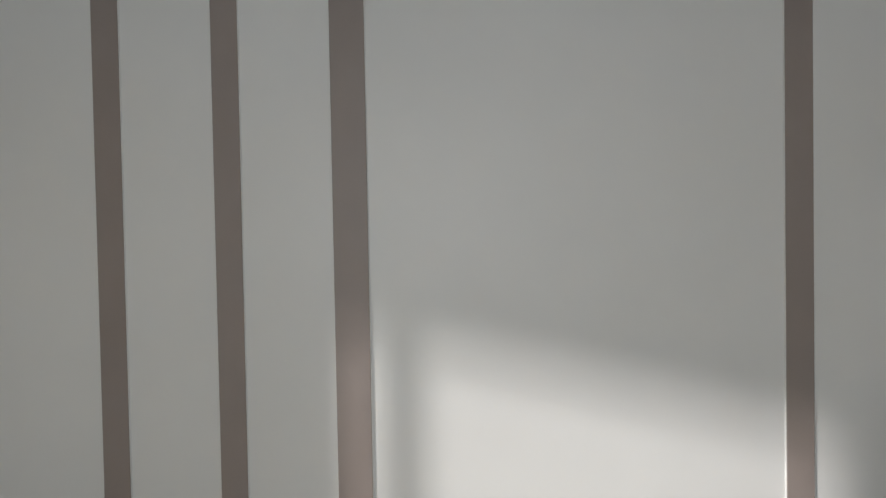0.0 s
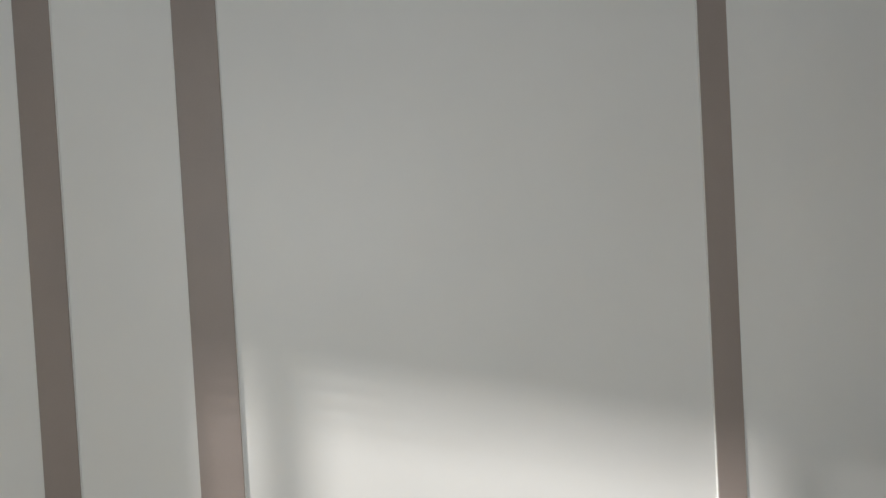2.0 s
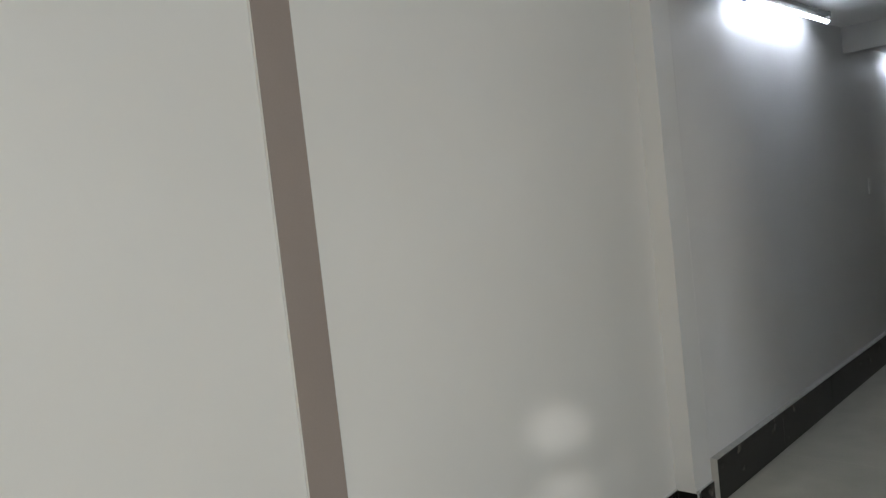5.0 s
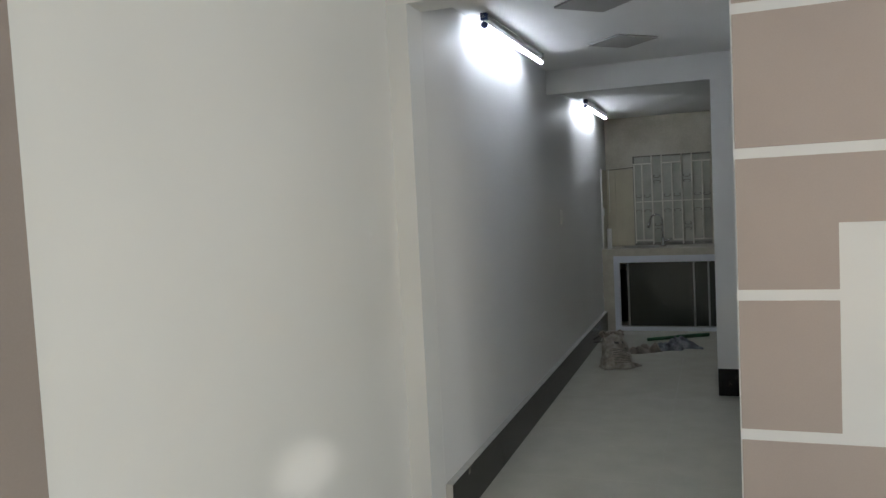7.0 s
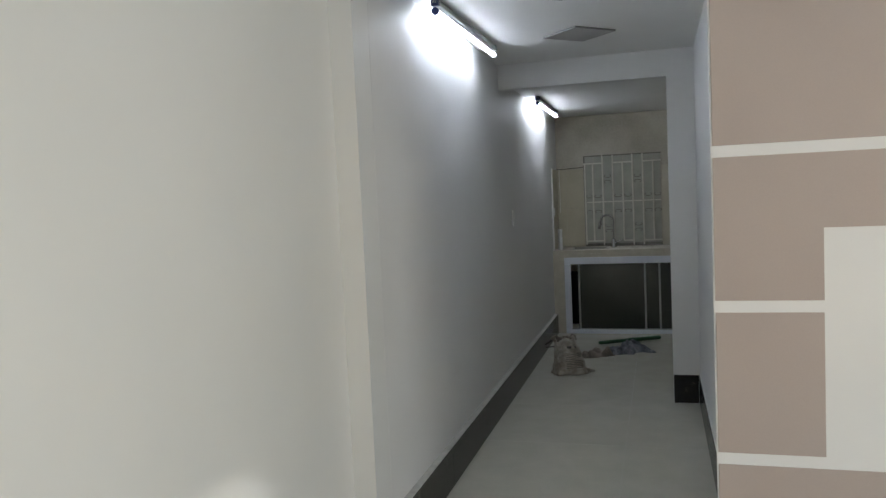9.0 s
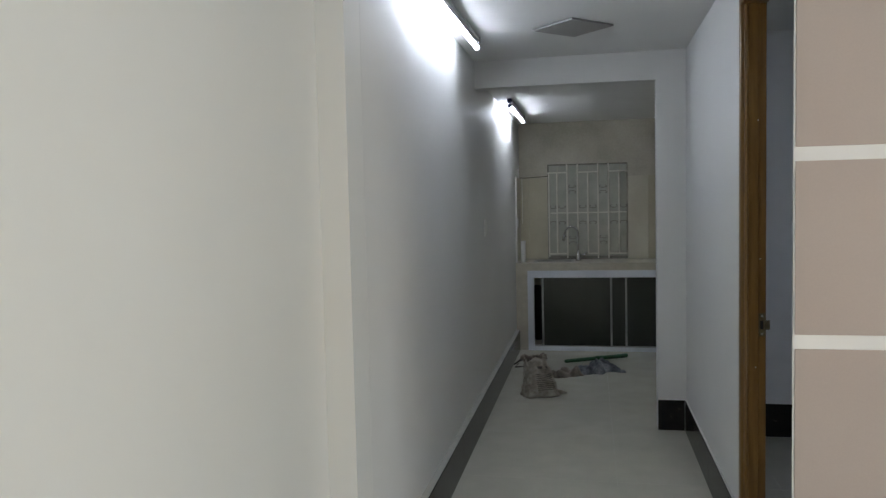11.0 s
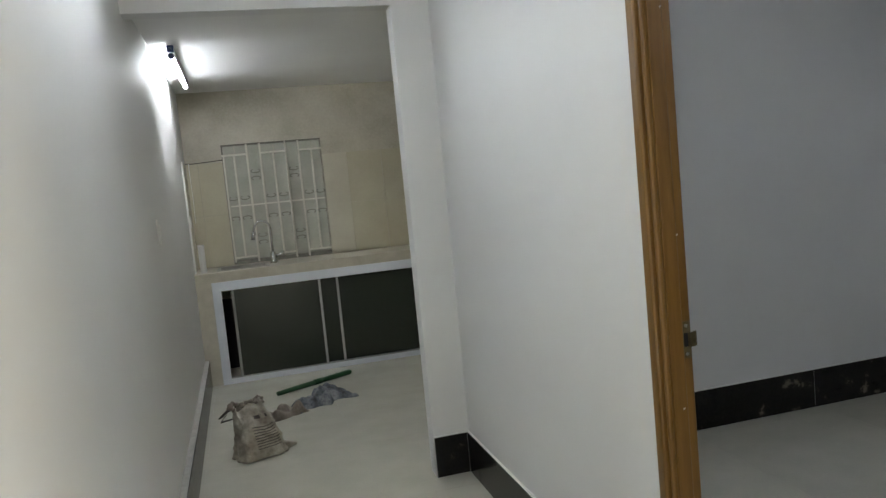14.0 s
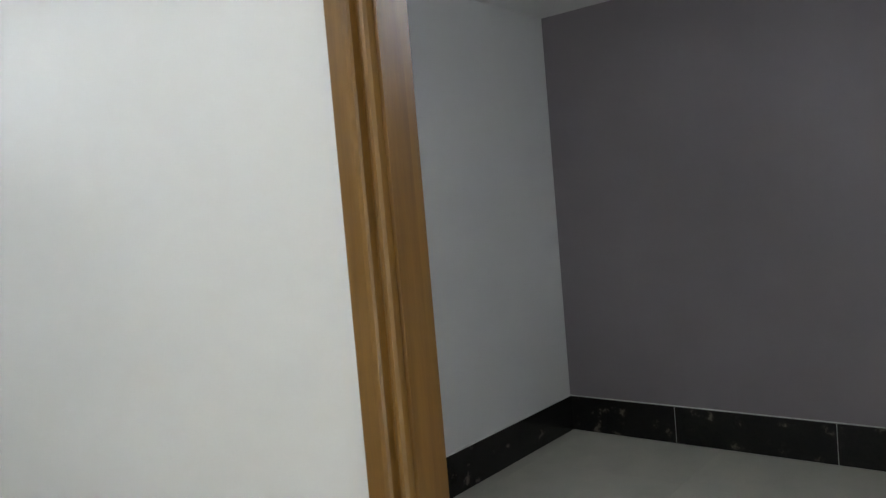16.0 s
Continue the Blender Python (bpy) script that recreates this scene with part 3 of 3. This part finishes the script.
part("tap_base", tube([(0, 0, 0), (0, 0, 0.012), (0, 0, 0.016), (0, 0, 0.07), (0, 0, 0.08)], [0.027, 0.027, 0.018, 0.019, 0.012], 14), CHROME, tap)
pts = [(0, 0, 0.07), (0, 0, 0.16), (0, 0, 0.22)] + [(-0.055 + 0.055 * math.cos(a), -0.004, 0.23 + 0.062 * math.sin(a)) for a in (math.pi * k / 10 for k in range(11))] + [(-0.106, -0.006, 0.20)]
part("spout", tube(pts, 0.0085, 10), CHROME, tap)
part("nozzle", tube([(-0.117, -0.006, 0.222), (-0.124, -0.007, 0.170)], [0.0115, 0.0135], 12), CHROME, tap)
part("lever", tube([(0.012, 0, 0.045), (0.05, -0.004, 0.052), (0.075, -0.006, 0.072)], [0.011, 0.012, 0.008], 10), CHROME, tap)

tap.scale = (1.18, 1.18, 1.18)

bot = thing("sealant_bottle", (0.058, 5.32, 0.866), "white plastic sealant tube standing on the worktop", "bottle")
part("body", tube([(0, 0, 0), (0, 0, 0.004), (0, 0, 0.185), (0, 0, 0.192)], [0.021, 0.024, 0.024, 0.022], 16), PLASTIC, bot)
part("cap", tube([(0, 0, 0.191), (0, 0, 0.194), (0, 0, 0.212), (0, 0, 0.216)], [0.015, 0.026, 0.026, 0.023], 16), PLASTIC, bot)


# ---- things on the floor ----
def crumple(bm, amount, scale, seed):
    off = Vector((seed * 3.1, seed * 1.7, seed * 0.9))
    bm.normal_update()
    for v in bm.verts:
        k = noise.noise(v.co * scale + off) + 0.5 * noise.noise(v.co * scale * 2.3 + off) + 0.25 * abs(noise.noise(v.co * scale * 5 + off))
        v.co += v.normal * amount * k
    for v in bm.verts:
        v.co.z = max(v.co.z, 0.001)
    for f in bm.faces:
        f.smooth = True


sack = thing("paper_sack", (0.340, 3.462, 0), "crumpled half-empty printed paper cement sack on the floor", "sack")
sack.rotation_euler = (0, 0, radians(24))
bm = bmesh.new()
rows_n, cols = 34, 64
grid = []
for i in range(rows_n):
    u = i / (rows_n - 1)
    z = 0.002 + 0.268 * u
    half_w = 0.138 * (1 - u) ** 0.8 * (1 - 0.25 * u) + 0.088 * (1 - (1 - u) ** 0.8) + (0.012 if i < 2 else 0)
    half_d = 0.095 * (1 - u ** 2.2) + 0.016
    lean = 0.10 * u ** 1.4
    ring = []
    for k in range(cols):
        a = 2 * math.pi * k / cols
        c, s = math.cos(a), math.sin(a)
        ring.append(bm.verts.new((half_w * math.copysign(abs(c) ** 0.6, c) - 0.012 * u, half_d * math.copysign(abs(s) ** 0.75, s) + lean, z + 0.016 * u ** 3 * math.sin(7 * a + 1))))
    grid.append(ring)
for a, b in zip(grid, grid[1:]):
    for k in range(cols):
        bm.faces.new((a[k], a[(k + 1) % cols], b[(k + 1) % cols], b[k]))
bm.faces.new(grid[0][::-1])
inner = [bm.verts.new(v.co + Vector((-0.006 * (1 if v.co.x > -0.012 else -1), 0, -0.05))) for v in grid[-1]]
for k in range(cols):
    bm.faces.new((grid[-1][k], grid[-1][(k + 1) % cols], inner[(k + 1) % cols], inner[k]))
bm.faces.new(inner)
crumple(bm, 0.016, 15, 2)
front_of = {}
for i in range(rows_n):
    front_of[i] = [v.co.copy() for v in grid[i]]
part("bag", bm, PAPER, sack)


def on_face(u, w):
    """A place on the sack's front: u up, w across from -1 to 1."""
    i = min(rows_n - 2, int(u * (rows_n - 1)))
    f = u * (rows_n - 1) - i
    a = math.radians(270 + 62 * w)
    k = a / (2 * math.pi) * cols
    k0 = int(k) % cols
    g = k - int(k)
    lo = front_of[i][k0].lerp(front_of[i][(k0 + 1) % cols], g)
    hi = front_of[i + 1][k0].lerp(front_of[i + 1][(k0 + 1) % cols], g)
    return lo.lerp(hi, f) + Vector((0, -0.0025, 0.001))


def print_bar(u, w0, w1, high):
    bm = bmesh.new()
    n = 10
    low = [bm.verts.new(on_face(u, w0 + (w1 - w0) * k / n)) for k in range(n + 1)]
    top = [bm.verts.new(on_face(u + high, w0 + (w1 - w0) * k / n)) for k in range(n + 1)]
    for k in range(n):
        bm.faces.new((low[k], low[k + 1], top[k + 1], top[k]))
    return bm


for k in range(9):
    part("print_line", print_bar(0.20 + 0.047 * k, -0.25, 0.62 - 0.03 * (k % 3), 0.013), INK, sack)
for w in (-0.05, 0.35):
    part("print_mark", print_bar(0.72, w, w + 0.13, 0.055), INK, sack)
part("torn_rim", placed(tube([(-0.08, 0.10, 0.262), (-0.12, 0.11, 0.252), (-0.17, 0.12, 0.218), (-0.13, 0.12, 0.226), (-0.165, 0.11, 0.200), (-0.08, 0.11, 0.200)], [0.006, 0.009, 0.005, 0.008, 0.006, 0.004], 7), (0, 0, 0)), INK, sack, "dark torn strip of the sack's lining")

bm = bmesh.new()
pts = []
for k in range(49):
    a = 2 * math.pi * k / 48
    pts.append((-0.012 + 0.092 * math.cos(a), 0.10 + 0.022 * math.sin(a), 0.266 + 0.012 * math.sin(3 * a) + 0.006 * math.sin(11 * a)))
add_tube(bm, pts, [0.012 + 0.006 * math.sin(9 * k) for k in range(49)], 9, False)
crumple(bm, 0.012, 30, 6)
part("rolled_mouth", bm, RAG_PALE, sack, "crumpled rolled-down mouth of the sack")
bm = bmesh.new()
low = [bm.verts.new(p) for p in ((0.09, -0.075, 0.004), (0.185, -0.055, 0.006), (0.175, 0.02, 0.006), (0.09, 0.06, 0.004))]
high = [bm.verts.new(p) for p in ((0.085, -0.06, 0.055), (0.19, -0.05, 0.016), (0.178, 0.015, 0.018), (0.085, 0.05, 0.055))]
bm.faces.new(low[::-1])
bm.faces.new(high)
for k in range(4):
    bm.faces.new((low[k], low[(k + 1) % 4], high[(k + 1) % 4], high[k]))
bmesh.ops.subdivide_edges(bm, edges=bm.edges, cuts=5, use_grid_fill=True)
crumple(bm, 0.008, 26, 9)
part("folded_corner", bm, PAPER, sack, "flattened folded corner of the sack")


def rag(at, size, turn, seed, material, label, high=0.06):
    ob = thing("rag", at, label, "rag")
    ob.rotation_euler = (0, 0, turn)
    bm = bmesh.new()
    n, m = 44, 26
    vs = []
    off = Vector((seed, 2 * seed, 0.3 * seed))
    for i in range(n):
        line = []
        for j in range(m):
            u, w = i / (n - 1) * 2 - 1, j / (m - 1) * 2 - 1
            x = size[0] * u * (1 + 0.18 * noise.noise(Vector((w * 2, seed, 1)) + off))
            y = size[1] * w * (0.62 + 0.5 * noise.noise(Vector((u * 2.2, seed, 2)) + off))
            y += 0.4 * size[1] * noise.noise(Vector((u * 1.6, seed, 5)))
            fold = abs(noise.noise(Vector((x * 9, y * 13, 0)) + off)) + 0.2 * abs(noise.noise(Vector((x * 22, y * 30, 3)) + off))
            rim = (1 - u ** 6) * (1 - w ** 4)
            line.append(bm.verts.new((x, y, 0.006 + high * (0.25 + 1.1 * fold) * rim)))
        vs.append(line)
    for i in range(n - 1):
        for j in range(m - 1):
            f = bm.faces.new((vs[i][j], vs[i + 1][j], vs[i + 1][j + 1], vs[i][j + 1]))
            f.smooth = True
    ed = [e for e in bm.edges if e.is_boundary]
    ext = bmesh.ops.extrude_edge_only(bm, edges=ed)
    for v in ext["geom"]:
        if isinstance(v, bmesh.types.BMVert):
            v.co.z = 0.001
    part("cloth", bm, material, ob)
    return ob


rag((0.755, 4.27, 0), (0.22, 0.15), radians(30), 3.3, RAG, "crumpled grey blue cleaning rag on the floor", 0.11)
rag((0.50, 4.10, 0), (0.15, 0.085), radians(25), 7.7, RAG_PALE, "crumpled pale brown rag beside the paper sack", 0.085)

broom = thing("green_handle", (0.80, 4.78, 0), "green plastic broom handle lying on the floor", "broom handle")
way = Vector((0.53, 0.29, 0)).normalized()
side_way = Vector((-way.y, way.x, 0))
part("shaft", tube([way * -0.36 + Vector((0, 0, 0.018)), way * -0.2 + Vector((0, 0, 0.019)), way * 0.27 + Vector((0, 0, 0.02)), way * 0.285 + Vector((0, 0, 0.02))], [0.015, 0.017, 0.019, 0.012], 12), GREEN, broom)
part("ferrule", tube([way * -0.05 + Vector((0, 0, 0.0195)), way * 0.02 + Vector((0, 0, 0.02))], 0.0205, 12), GREEN, broom)

# ---- floor tiles ----
tiles = thing("floor_tiles", (0, 0, 0), "polished pale grey floor tiles with fine joints", "floor")
tiles["kind"] = "structure"
SIZE = 0.8
tile_mesh = mesh_of("floor_tile", box(0.0007, SIZE - 0.0007, 0.0007, SIZE - 0.0007, -0.012, 0.0), FLOOR_TILE)
for i in range(-1, 6):
    for j in range(-1, 8):
        ob = new("tile", tile_mesh)
        ob.location = (SIZE * i + 0.05, SIZE * j + 0.1, 0)
        ob.parent = tiles
bm = bmesh.new()
for i in range(-1, 6):
    for j in range(-12, -1):
        add_box(bm, SIZE * i + 0.051, SIZE * i + SIZE + 0.049, SIZE * j + 0.101, SIZE * j + SIZE + 0.099, -0.012, 0.0)
tagged(part("tiles_beyond", bm, FLOOR_TILE, tiles), kind="stuff")
